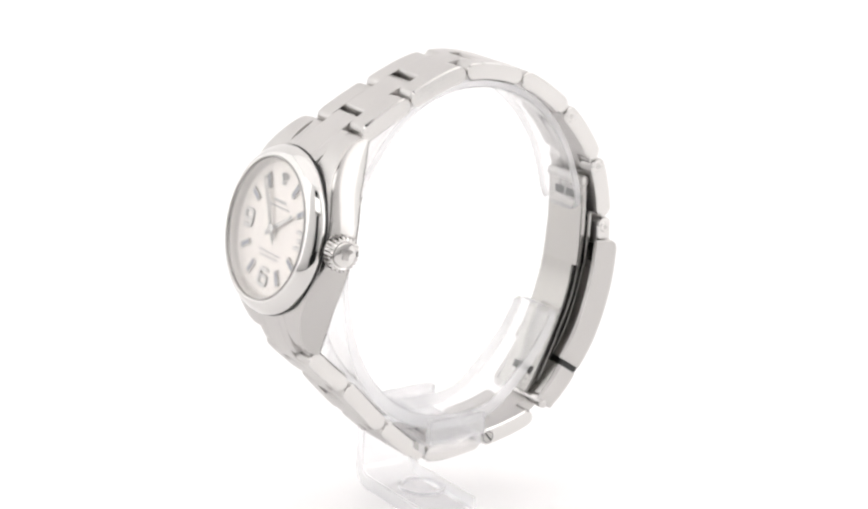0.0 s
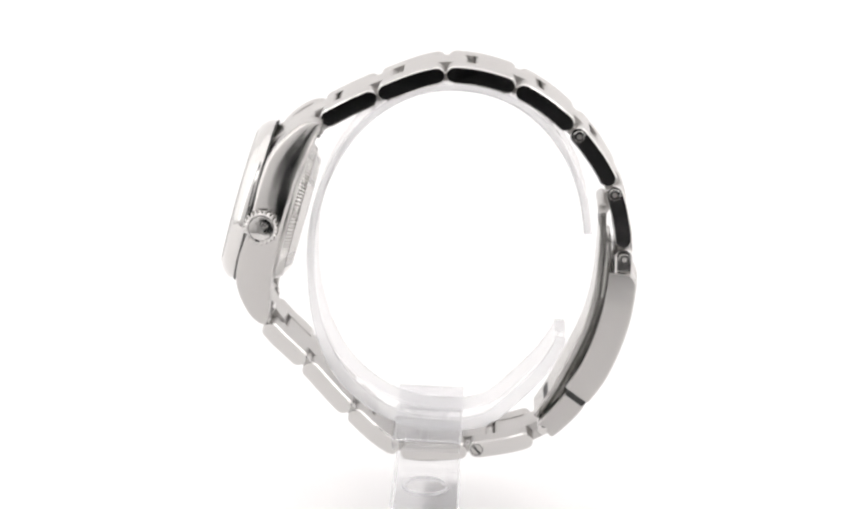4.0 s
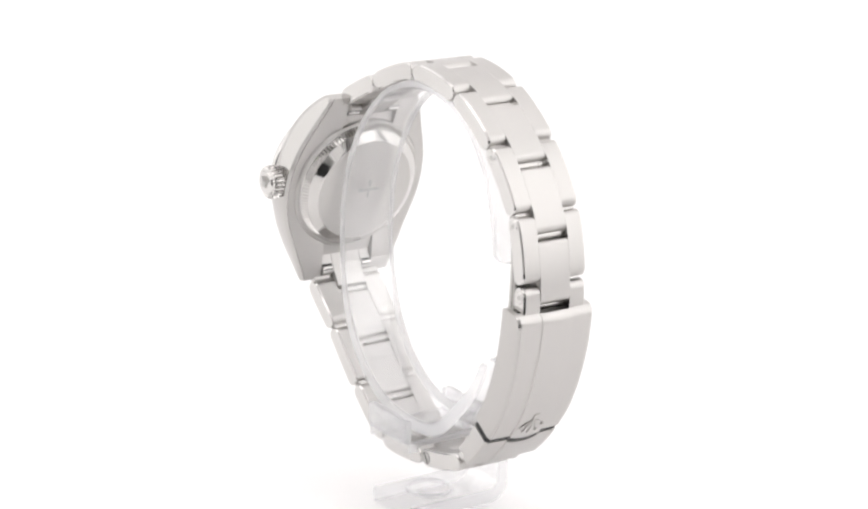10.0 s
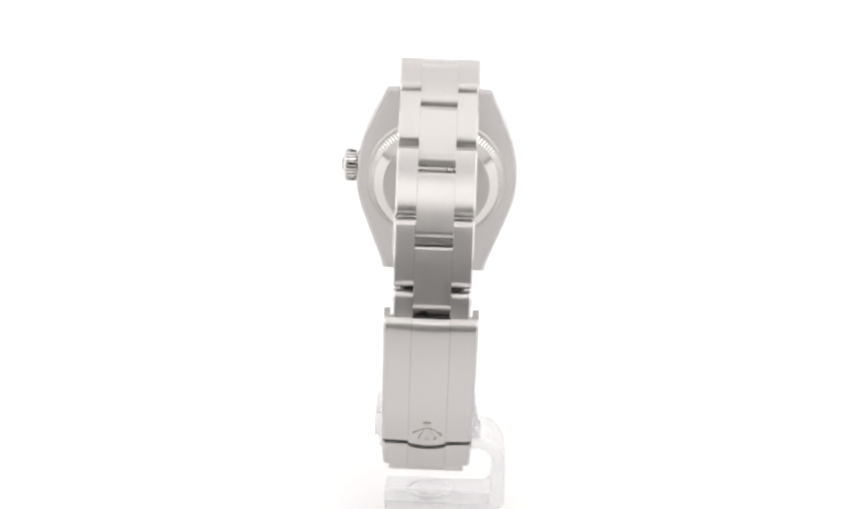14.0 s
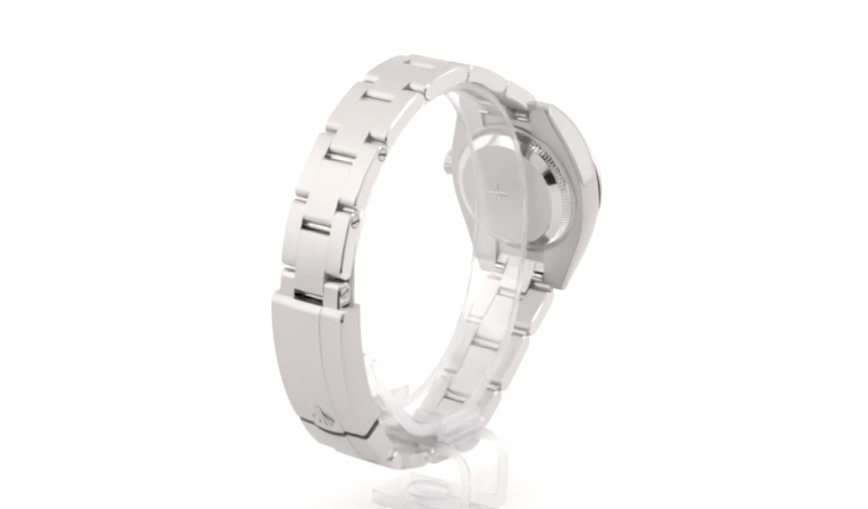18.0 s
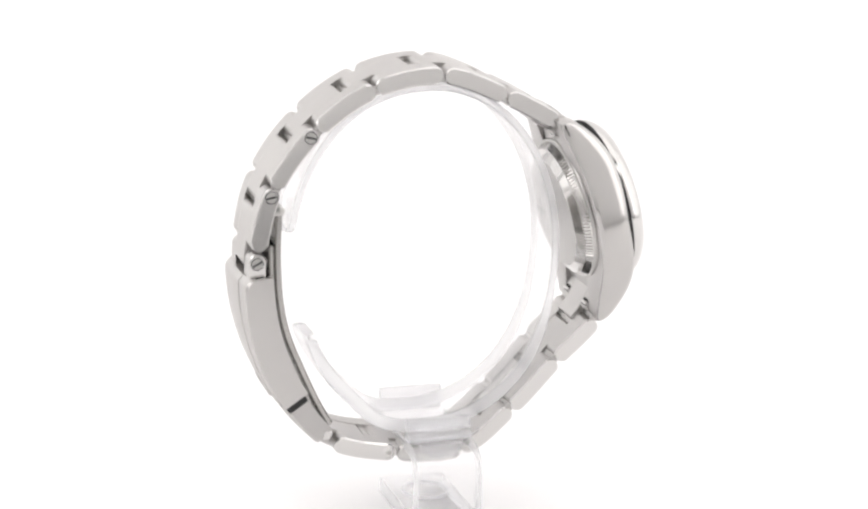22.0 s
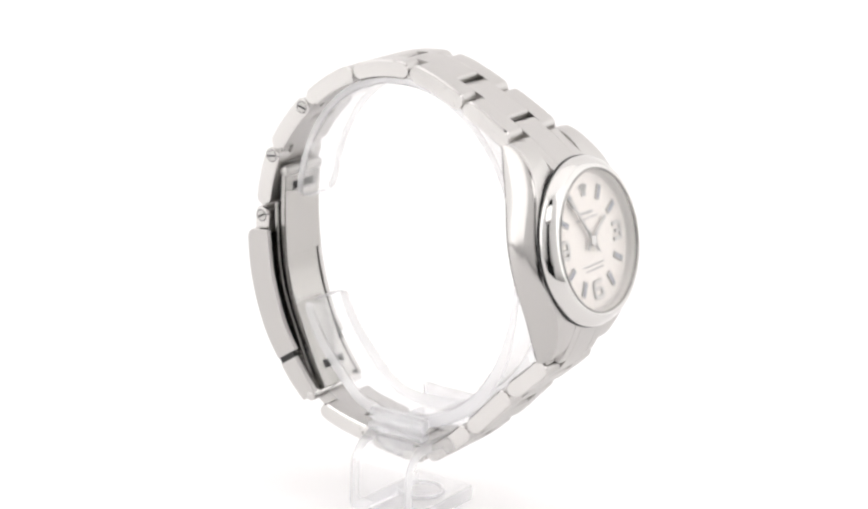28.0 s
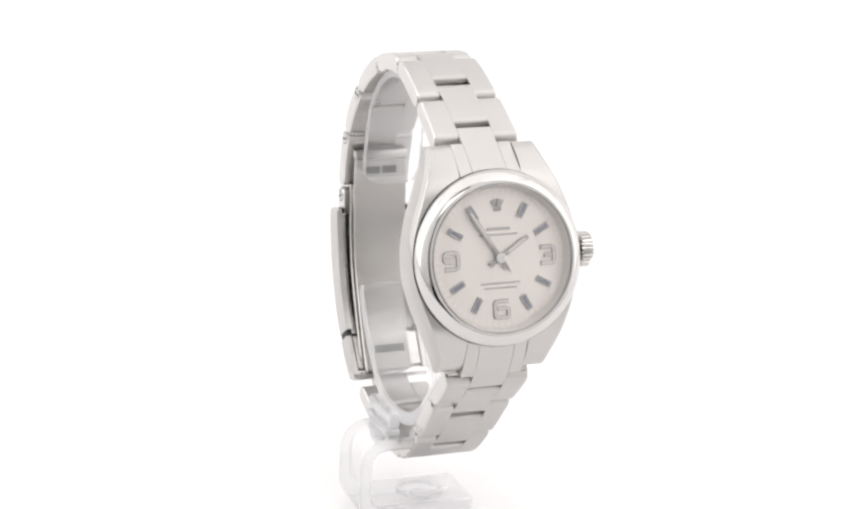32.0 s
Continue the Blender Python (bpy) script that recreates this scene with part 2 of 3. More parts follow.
def spline(table, x):
    xs = [q[0] for q in table]
    i = max(0, min(len(xs) - 2, int(np.searchsorted(xs, x, side="right")) - 1))
    (x1, y1), (x2, y2) = table[i], table[i + 1]
    x0, y0 = table[i - 1] if i else (2 * x1 - x2, y1)
    x3, y3 = table[i + 2] if i + 2 < len(table) else (2 * x2 - x1, y2)
    t, d = (x - x1) / (x2 - x1), x2 - x1
    m1, m2 = (y2 - y0) / (x2 - x0) * d, (y3 - y1) / (x3 - x1) * d
    return (2 * t ** 3 - 3 * t * t + 1) * y1 + (t ** 3 - 2 * t * t + t) * m1 + (3 * t * t - 2 * t ** 3) * y2 + (t ** 3 - t * t) * m2


WIDE = [(0, 13.55), (3, 13.35), (6, 12.65), (9, 11.6), (12, 10.45), (16.8, 8.75)]
TOP = [(0, -0.2), (8.5, -0.3), (11, -0.8), (13, -1.7), (14.6, -2.75), (15.8, -3.8), (16.5, -4.7), (16.8, -5.4)]
LOW = [(0, -5.6), (8, -5.8), (13, -6.6), (16.8, -7.1)]


def case_ring(u, s):
    """Section of one flank of the case, with its polished bevels."""
    w, t, b = spline(WIDE, abs(u)), spline(TOP, abs(u)), spline(LOW, abs(u))
    t = max(t, b + 0.8)
    d = t - b
    k = min(2.5, d * 0.52)
    pts = [(w - 0.06 - 0.85 * (1 - math.sin(q)), t - k * (1 - math.cos(q))) for q in [math.pi / 2 * i / 9 for i in range(10)]]
    f, g = t - k, b + min(0.55, d * 0.2)
    pts += [(w - 0.06 * (2 * c - 1) ** 2, f + (g - f) * c) for c in (0.25, 0.5, 0.75, 1.0)]
    pts += [(w - 0.2, g - 0.22), (w - 0.42, b + 0.06), (w - 0.6, b), (4.9, b), (4.9, t)]
    return [on_dial(s * p, u, n) for p, n in pts]


def case_part(name, rings, label=""):
    bm = bmesh.new()
    loft(bm, rings)
    bmesh.ops.recalc_face_normals(bm, faces=bm.faces)
    for f in bm.faces:
        f.material_index = 1 if abs(f.normal.y) > 0.3 and abs(f.calc_center_median().y) > 7.5 else 0
    return part(name, bm, [brushed, flank_steel], watch, label, 24)


def build_case():
    bm = bmesh.new()
    loft(bm, [[on_dial(a, u, n) for a, n in ((-4.93, top), (4.93, top), (4.93, -5.75), (-4.93, -5.75))] for u, top in ((-13.4, -5.0), (-11.0, -0.3), (11.0, -0.3), (13.4, -5.0))])
    body = part("case", bm, brushed, watch, "brushed steel case with polished flanks")
    stops = [-16.8, -16.7, -16.5, -16.2, -15.8, -15.3, -14.6, -13.8, -13, -12, -11, -10, -9, -8, -7, -6, -5, -4, -3, -2, -1]
    stops = stops + [0] + [-q for q in reversed(stops)]
    for side in (1, -1):
        case_part("case_flank", [case_ring(u, side) for u in stops])
    return body


def lathed(name, profile, mat, parent, label="", steps=96, smooth=30, cap=True):
    bm = bmesh.new()
    lathe(bm, profile, on_dial, steps, cap)
    return part(name, bm, mat, parent, label, smooth)


case = build_case()
# black ring paints the shade between bezel and case
lathed("bezel_gap", [(12.2, -0.28), (13.13, -0.28), (13.13, -0.12), (12.86, 0.0), (12.2, 0.0)], gap_shade, watch, "black ring standing in for shade under the bezel", 128, 50, False)
lathed("bezel", [(12.0, 0.02), (12.95, 0.03), (13.05, 0.3), (12.95, 0.8), (12.6, 1.4), (12.1, 1.95), (11.6, 2.3), (11.2, 2.42), (11.0, 2.35), (10.9, 2.0), (10.8, 0.6)],
       bezel_steel, watch, "smooth domed polished steel bezel", 128, 50, False)
dial = lathed("dial", [(10.85, 0.2), (10.85, 0.62), (10.8, 0.65)], dial_paint, watch, "silvered sunburst dial", 96, 12)
lathed("rehaut", [(10.84, 1.95), (10.3, 0.66), (10.84, 0.66)], pale_inlay, watch, "", 96, 30, False)
crystal = lathed("crystal", [(10.8, 1.5), (10.82, 2.35), (10.6, 2.5), (8, 2.56), (4, 2.6), (0.3, 2.61)], crystal_glass, watch, "clear sapphire crystal", 96, 12)
crystal.visible_shadow = False
lathed("crystal_gasket", [(10.98, 2.3), (10.98, 2.5), (10.9, 2.56), (10.83, 2.5), (10.83, 2.3)], dark_steel, watch, "thin grey ring round the crystal", 96, 30, False)
lathed("caseback_rim", [(11.8, -5.3), (11.8, -5.9), (11.6, -6.15), (11.3, -6.2)], satin, watch, "", 96)


def caseback():
    bm = bmesh.new()
    teeth = 116
    rings = []
    for r, h, cut in ((11.3, -6.1, 0.0), (11.25, -6.3, 0.32), (10.5, -7.3, 0.32), (10.4, -7.4, 0.0), (10.2, -7.5, 0.0), (9.15, -8.22, 0.0), (8.9, -8.34, 0.0), (0.2, -8.4, 0.0)):
        ring = []
        for i in range(teeth * 4):
            q = r - (cut if i % 4 in (2, 3) else 0)
            a = 2 * math.pi * i / (teeth * 4)
            ring.append(on_dial(q * math.cos(a), q * math.sin(a), h))
        rings.append(ring)
    loft(bm, rings)
    for f in bm.faces:
        q = f.calc_center_median() - SEAT
        f.material_index = 1 if (q - OUT * q.dot(OUT)).length < 8.85 else 0
    return part("caseback", bm, [polished, satin], watch, "screw-down steel case back with a fluted edge", 25)


caseback()


def crown():
    bm = bmesh.new()
    at = lambda a, b, h: on_dial(13.1 + h, 0.3 + a, -2.4 + b)
    n = 24 * 4
    rings = []
    for r, h, cut in ((1.6, -0.3, 0), (1.6, 0.35, 0), (2.45, 0.4, 0.0), (2.75, 0.6, 0.4), (2.75, 2.0, 0.4), (2.55, 2.3, 0.25), (2.2, 2.45, 0), (1.95, 2.35, 0), (1.8, 2.6, 0), (1.0, 2.68, 0), (0.1, 2.7, 0)):
        rings.append([at((r - (cut if i % 4 in (2, 3) else 0)) * math.cos(2 * math.pi * i / n), (r - (cut if i % 4 in (2, 3) else 0)) * math.sin(2 * math.pi * i / n), h) for i in range(n)])
    loft(bm, rings)
    return part("crown", bm, polished, watch, "fluted steel winding crown", 28)


winder = crown()

# ---------------------------------------------------------------- bracelet
CHAIN_TOP = Path([(-26.0, 59.5), (-18.0, 64.9), (-9.1, 69.6), (1.2, 73.2), (12.0, 71.4), (21.0, 65.4), (27.5, 56.6), (30.0, 46.6), (30.0, 36.0)], skip=1)
CHAIN_LOW = Path([(-29.3, 40.5), (-26.0, 32.3), (-19.5, 25.6), (-12.2, 17.8), (-4.0, 11.6), (6.9, 11.9), (17.2, 14.5), (24.0, 20.8)], skip=1)
HALF_C = 2.75


def half_width(u):
    """The bracelet tapers from the lugs to the clasp."""
    return 6.65 - 0.24 * min(u, 3.0) - 0.05 * max(0.0, u - 3.0)


THICK = 1.4


def screw(path, u, side, parent, slotted, wide):
    bm = bmesh.new()
    y = side * wide
    rod(bm, path, u, 0.0, y - side * 0.3, y + side * 0.08, 0.95)
    part("screw", bm, satin if slotted else polished, parent)
    if slotted:
        # black disc behind the head paints the shade of its recess
        bm = bmesh.new()
        rod(bm, path, u, 0.0, y - side * 0.3, y + side * 0.02, 1.12)
        part("screw_recess", bm, gap_shade, parent, "black disc standing in for shade round the screw head")
    pos, tan, nor = path.at(u)
    bm = bmesh.new()
    # the slot is a black plate in place of a shaded cut
    if slotted:
        d = (tan * 0.5 + nor * 0.85).normalized()
        e = Vector((-d.y, d.x))
        pts = [pos + d * a * 0.8 + e * b * 0.16 for a, b in ((-1, -1), (1, -1), (1, 1), (-1, 1))]
    else:
        pts = [pos + Vector((math.cos(q), math.sin(q))) * 0.42 for q in [2 * math.pi * i / 12 for i in range(12)]]
    loft(bm, [[Vector((p.x, y + side * 0.05, p.y)) for p in pts], [Vector((p.x, y + side * 0.1, p.y)) for p in pts]])
    part("screw_slot" if slotted else "pin_end", bm, gap_shade if slotted else satin, parent)


def paint_flanks(bm):
    bmesh.ops.recalc_face_normals(bm, faces=bm.faces)
    for f in bm.faces:
        f.material_index = 1 if abs(f.normal.y) > 0.2 else 0


def link(path, k, wide0, wide1, centre=(0.40, 1.31), outer=(0.015, 0.985), pin=None):
    bm = bmesh.new()
    swept(bm, path, k + centre[0], k + centre[1], -HALF_C, HALF_C, -1.25, THICK, 0.015, (0.45, 0.9), 8)
    mid = part("bracelet_link", bm, brushed, watch, "", 18)
    for side in (1, -1):
        bm = bmesh.new()
        a, b = sorted((side * (HALF_C + 0.012), side * wide0))
        swept(bm, path, k + outer[0], k + outer[1], a, b, -THICK, THICK, 0.22, (0.92, 0.95), 10, inner_chamfer=0.015, wide=half_width)
        paint_flanks(bm)
        part("outer_link", bm, [brushed, polished], mid, "", 18)
    bm = bmesh.new()
    rod(bm, path, k + 0.325, -0.2, -HALF_C - 1.0, HALF_C + 1.0, 0.78, 18)
    part("link_pin", bm, pin_steel, mid, "steel pin between the links")
    bm = bmesh.new()
    rod(bm, path, k + 0.0, -0.3, -wide0 + 0.35, wide0 - 0.35, 0.7, 14)
    part("link_pin", bm, pin_steel, mid, "steel pin between the links")
    if pin is not None:
        u, plus, minus = pin
        screw(path, k + u, 1, mid, plus, half_width(k + u))
        screw(path, k + u, -1, mid, minus, half_width(k + u))
    return mid


for k in range(6):
    link(CHAIN_TOP, k, half_width(k), half_width(k + 1), outer=(0.015 if k else 0.05, 0.985), pin=(0.14, True, False) if k >= 4 else None)
for k in range(5):
    link(CHAIN_LOW, k, half_width(k), half_width(k + 1), outer=(0.015 if k else 0.05, 0.985), pin=(0.13, False, True) if k == 4 else None)


def end_link(path, k0):
    """Fitted link between the lugs, with its tongue."""
    bm = bmesh.new()
    swept(bm, path, k0 + 0.08, 0.30, -HALF_C, HALF_C, -1.9, THICK, 0.09, (0.1, 0.25), 8)
    mid = part("end_link", bm, brushed, watch, "", 18)
    for side in (1, -1):
        a, b = sorted((side * (HALF_C + 0.012), side * 4.82))
        bm = bmesh.new()
        swept(bm, path, k0 + 0.08, -0.03, a, b, -1.9, THICK, 0.09, (0.1, 0.25), 8)
        part("end_link_shoulder", bm, brushed, mid, "", 18)


end_link(CHAIN_TOP, -1.0)
end_link(CHAIN_LOW, -1.0)

# black blocks paint the shade in the spring bar slots
for chain in (CHAIN_TOP, CHAIN_LOW):
    for side in (1, -1):
        a, b = sorted((side * 2.9, side * 4.8))
        bm = bmesh.new()
        swept(bm, chain, -0.24, -0.09, a, b, -1.96, -1.2, 0.05, 0.1, 2)
        recess = part("spring_bar_slot", bm, gap_shade, watch, "black block standing in for the shaded spring bar slot")
        bm = bmesh.new()
        rod(bm, chain, -0.15, -1.95, a, b, 0.32, 12)
        part("spring_bar", bm, polished, recess)

# half link held by the clasp
for side in (1, -1):
    bm = bmesh.new()
    a, b = sorted((side * (HALF_C + 0.012), side * 5.7))
    swept(bm, CHAIN_TOP, 6.02, 6.55, a, b, -THICK, THICK - 0.1, 0.26, 0.9, 6, inner_chamfer=0.015)
    paint_flanks(bm)
    stub = part("clasp_lug", bm, [brushed, polished], watch, "", 35)
    screw(CHAIN_TOP, 6.17, side, stub, side > 0, 5.7)
bm = bmesh.new()
rod(bm, CHAIN_TOP, 6.36, -0.8, -3.6, 3.6, 0.6)
part("clasp_pin", bm, pin_steel, watch)

# clasp cover, blades and end piece
CLASP = Path([(30.3, 46.0), (30.2, 42.6), (29.2, 35.0), (26.6, 27.0), (23.1, 21.2), (19.2, 16.2), (15, 12)], skip=1)


def clasp_ring(u, w, n_out, n_in, ridge=2.8, rise=0.16, bulge=0.0):
    """Section across the clasp: a flat U with a raised middle band, whose end may bulge along the bracelet."""
    band = [(ridge * k / 5, n_out + rise + 0.1 * (1 - (k / 5) ** 2)) for k in range(-5, 6)]
    pts = [(-w, n_in), (-w, n_out - 0.5), (-w + 0.35, n_out - 0.12), (-ridge - 0.07, n_out)] + band
    pts += [(ridge + 0.07, n_out), (w - 0.35, n_out - 0.12), (w, n_out - 0.5), (w, n_in), (w - 0.9, n_in), (w - 0.9, n_out - 1.1), (-w + 0.9, n_out - 1.1), (-w + 0.9, n_in)]
    return [CLASP.point(u + bulge * (1 - 0.6 * (y / ridge) ** 2) * (abs(y) < ridge + 0.01), y, n) for y, n in pts]


def clasp_cover():
    bm = bmesh.new()
    rings = []
    for f in [0, 0.015, 0.03, 0.045, 0.06, 0.085] + [0.1 + 0.9 * k / 17 for k in range(18)]:
        edge = 0.9 * max(0.0, 1 - f * 12) ** 2
        rings.append(clasp_ring(2.79 * f, 6.97 - 0.2 * f, 2.25 - edge + 0.2 * math.sin(math.pi * f), -2.3, bulge=0.12 * max(0.0, f * 4 - 3)))
    faces = loft(bm, rings)
    bmesh.ops.recalc_face_normals(bm, faces=bm.faces)
    for f in bm.faces:
        f.material_index = 1 if abs(f.normal.y) > 0.6 else 0
    return part("clasp_cover", bm, [brushed, flank_steel], watch, "brushed steel folding clasp cover", 20)


cover = clasp_cover()
bm = bmesh.new()
rings = [clasp_ring(2.95 + 1.07 * i / 8, 6.8 - 0.15 * i / 8, 2.2 - 0.5 * (i / 8) ** 2, -1.6, 2.8, 0.16, bulge=0.12 * max(0.0, 1 - i / 3)) for i in range(9)]
loft(bm, rings)
part("clasp_end", bm, brushed, watch, "", 20)
# black piece paints the shade in the seam of the clasp
bm = bmesh.new()
rings = [clasp_ring(2.74 + 0.24 * i, 6.65, 2.05, -1.6, 2.75, 0.18, bulge=0.12) for i in range(2)]
loft(bm, rings)
part("clasp_seam", bm, gap_shade, cover, "black piece standing in for shade in the seam")
bm = bmesh.new()
rod(bm, CLASP, 4.02, -0.4, -6.7, 6.7, 1.0, domed=True)
part("clasp_pin", bm, polished, watch)

BLADE = Path([(26.5, 52.8), (26.6, 46), (26.2, 39), (25.0, 33), (22.6, 27), (19.8, 21.0), (17.4, 16.8)])
bm = bmesh.new()
swept(bm, BLADE, 0.0, 2.1, -4.6, 4.6, -0.5, 0.5, 0.2, (0.5, 0.0), 10)
swept(bm, BLADE, 2.1, 5.9, -3.5, 4.6, -0.5, 0.5, 0.2, (0.0, 0.5), 16)
blade = part("clasp_blade", bm, blade_steel, watch, "steel inner clasp blade", 35)
bm = bmesh.new()
swept(bm, BLADE, 0.8, 2.1, -4.9, 4.9, 0.75, 1.5, 0.2, (0.5, 0.0), 8)
swept(bm, BLADE, 2.1, 5.8, -3.4, 4.9, 0.75, 1.5, 0.2, (0.0, 0.5), 16)
part("clasp_blade", bm, blade_steel, watch, "steel inner clasp blade", 35)
bm = bmesh.new()
rod(bm, BLADE, 0.02, 0.0, -4.7, 4.7, 0.9, domed=True)
part("blade_hinge", bm, satin, blade)
# slots are black pieces on the blade, their shade put into colour
for y0, y1 in ((-2.7, -0.2), (0.2, 2.7)):
    bm = bmesh.new()
    swept(bm, BLADE, 0.3, 0.5, y0, y1, -0.54, -0.3, 0.02, 0.0, 2)
    part("blade_slot", bm, gap_shade, blade, "black piece standing in for a shaded slot in the blade")
bm = bmesh.new()
swept(bm, BLADE, 5.0, 5.25, -2.6, 2.6, -0.54, -0.3, 0.02, 0.0, 2)
part("blade_slot", bm, gap_shade, blade, "black piece standing in for a shaded slot in the blade")


# inner body of the clasp, open along one flank
for u0, u1, y0, y1 in ((0.12, 0.54, -6.1, 6.1), (0.54, 2.9, -3.0, 6.1), (2.95, 3.9, -5.7, 5.7)):
    bm = bmesh.new()
    swept(bm, CLASP, u0, u1, y0, y1, -1.5, 0.5, 0.15, 0.1, 8)
    part("clasp_body", bm, blade_steel, cover, "", 35)


# ---------------------------------------------------------------- dial furniture
def dial_prism(bm, pts, h0, h1):
    loft(bm, [[on_dial(a, b, h0) for a, b in pts], [on_dial(a, b, h1) for a, b in pts]])


def spoke(angle, r0, r1, w0, w1):
    s, c = math.sin(radians(angle)), math.cos(radians(angle))
    return [(r * s + w * c, r * c - w * s) for r, w in ((r0, -w0), (r0, w0), (r1, w1), (r1, -w1))]


for hour in (1, 2, 4, 5, 7, 8, 10, 11):
    bm = bmesh.new()
    dial_prism(bm, spoke(hour * 30, 6.6, 9.0, 0.46, 0.46), 0.66, 0.95)
    baton = part("hour_marker", bm, applied_steel, dial)
    bm = bmesh.new()
    dial_prism(bm, spoke(hour * 30, 6.85, 8.75, 0.25, 0.25), 0.95, 0.98)
    part("inlay", bm, blue_inlay, baton, "blue-grey inlay")

bm = bmesh.new()
for minute in range(60):
    dial_prism(bm, spoke(minute * 6, 9.45, 10.05, 0.085, 0.085), 0.655, 0.68)
tagged(part("minute_track", bm, white_print, dial), kind="stuff")


def stroke(bm, line, s, h0, h1, put):
    """A bar of width s along a line with rounded corners."""
    pts = [Vector(line[0])]
    for before, at, after in zip(line, line[1:], line[2:]):
        p0, p, p1 = Vector(before), Vector(at), Vector(after)
        a, b = p + (p0 - p).normalized() * 0.5, p + (p1 - p).normalized() * 0.5
        pts += [a * (1 - k) ** 2 + p * 2 * k * (1 - k) + b * k * k for k in (0, 0.25, 0.5, 0.75, 1)]
    pts.append(Vector(line[-1]))
    rings = []
    for i, p in enumerate(pts):
        d = (pts[min(i + 1, len(pts) - 1)] - pts[max(i - 1, 0)]).normalized()
        n = Vector((-d.y, d.x)) * s / 2
        rings.append([put(*(p - n), h0), put(*(p + n), h0), put(*(p + n * 0.9), h1), put(*(p - n * 0.9), h1)])
    loft(bm, rings)


def numeral(text, angle):
    """Squared 3, 6 or 9 with rounded corners; the 9 is the 6 turned round."""
    e, f = 7.55 * math.sin(radians(angle)), 7.55 * math.cos(radians(angle))
    sign = -1 if text == "9" else 1

    def put(x, y, h):
        return on_dial(e + sign * x, f + sign * y, h)

    w, h = 1.05, 1.2
    if text == "3":
        lines = [[(-w, h), (w, h), (w, -h), (-w, -h)], [(-0.45, 0.0), (w - 0.33, 0.0)]]
    else:
        lines = [[(w, h), (-w, h), (-w, -h), (w, -h), (w, 0.15), (0.33 - w, 0.15)]]
    bm = bmesh.new()
    for line in lines:
        stroke(bm, line, 0.62, 0.66, 0.93, put)
    made = part("numeral", bm, applied_steel, dial, "applied numeral " + text)
    bm = bmesh.new()
    for line in lines:
        stroke(bm, line, 0.34, 0.932, 0.955, put)
    part("inlay", bm, pale_inlay, made, "pale inlay")


for text, angle in (("3", 90), ("6", 180), ("9", 270)):
    numeral(text, angle)


def emblem(parent, place, size, mat, spread=20, foot=0.5):
    """Five-pointed coronet as a plain shape: a foot and five rays with a knob at each tip."""
    bm = bmesh.new()

    def prism(p, top):
        loft(bm, [[place(x * size, y * size, h) for x, y in p] for h in (0.0, top)])

    for i in range(5):
        a = radians(spread * (i - 2))
        w, root = 0.08, 0.24 * foot * (i - 2)
        x, y = math.sin(a) * 1.15, 0.2 + math.cos(a)
        prism([(root - w, 0.15), (root + w, 0.15), (x + w, y - 0.08), (x - w, y - 0.08)], 0.18)
        prism([(x + 0.14 * math.cos(q), y + 0.14 * math.sin(q)) for q in [math.pi / 4 * k for k in range(8)]], 0.21)
    prism([(-0.9 * foot, -0.25), (0.9 * foot, -0.25), (foot, 0.12), (-foot, 0.12)], 0.18)
    return part("emblem", bm, mat, parent)


emblem(winder, lambda x, y, h: on_dial(15.78 + h, 0.3 + y - 0.4, -2.4 + x), 1.15, satin)
emblem(dial, lambda x, y, h: on_dial(x, 7.2 + y, 0.66 + h), 1.2, applied_steel)
emblem(cover, lambda x, y, h: CLASP.point(2.2 + y * 0.16, x * 0.8, 2.48 + 0.2 * math.sin(math.pi * (2.2 + y * 0.16) / 2.79) - 0.012 * x * x + h * 1.15), 2.4, pin_steel, 31, 0.3)
bar_rows = [(4.3, 3.75, 0.25), (3.45, 6.2, 0.15), (-3.7, 6.2, 0.15), (-4.4, 5.2, 0.15)]
for b, w, h in bar_rows:
    bm = bmesh.new()
    n = int(w / (0.74 if h > 0.3 else 0.4))
    for i in range(n):
        x = -w / 2 + (i + 0.5) * w / n
        q = w / n * 0.34
        dial_prism(bm, [(x - q, b - h), (x + q, b - h), (x + q, b + h), (x - q, b + h)], 0.655, 0.67)
    part("dial_lettering", bm, grey_print, dial, "line of grey print")


def hand(name, angle, r0, r1, w, h, tail=True, inlay=True):
    bm = bmesh.new()
    dial_prism(bm, spoke(angle, r0, r1, w, w * 0.8), h, h + 0.12)
    ob = part(name, bm, applied_steel, dial)
    if inlay:
        bm = bmesh.new()
        dial_prism(bm, spoke(angle, 1.6, r1 - 0.5, w * 0.5, w * 0.45), h + 0.12, h + 0.14)
        part("hand_inlay", bm, pale_inlay, ob)
    return ob


hand("hour_hand", 57, -2.0, 5.4, 0.36, 1.0)
hand("minute_hand", 328, -2.0, 8.6, 0.33, 1.16)
hand("seconds_hand", 325, -2.6, 8.8, 0.09, 1.3, inlay=False)
lathed("hand_boss", [(0.75, 0.65), (0.75, 1.45), (0.5, 1.5)], polished, dial, "", 24)

# ---------------------------------------------------------------- display stand
stand = tagged(empty("display_stand"), "clear acrylic watch stand with an open cuff", "display stand")


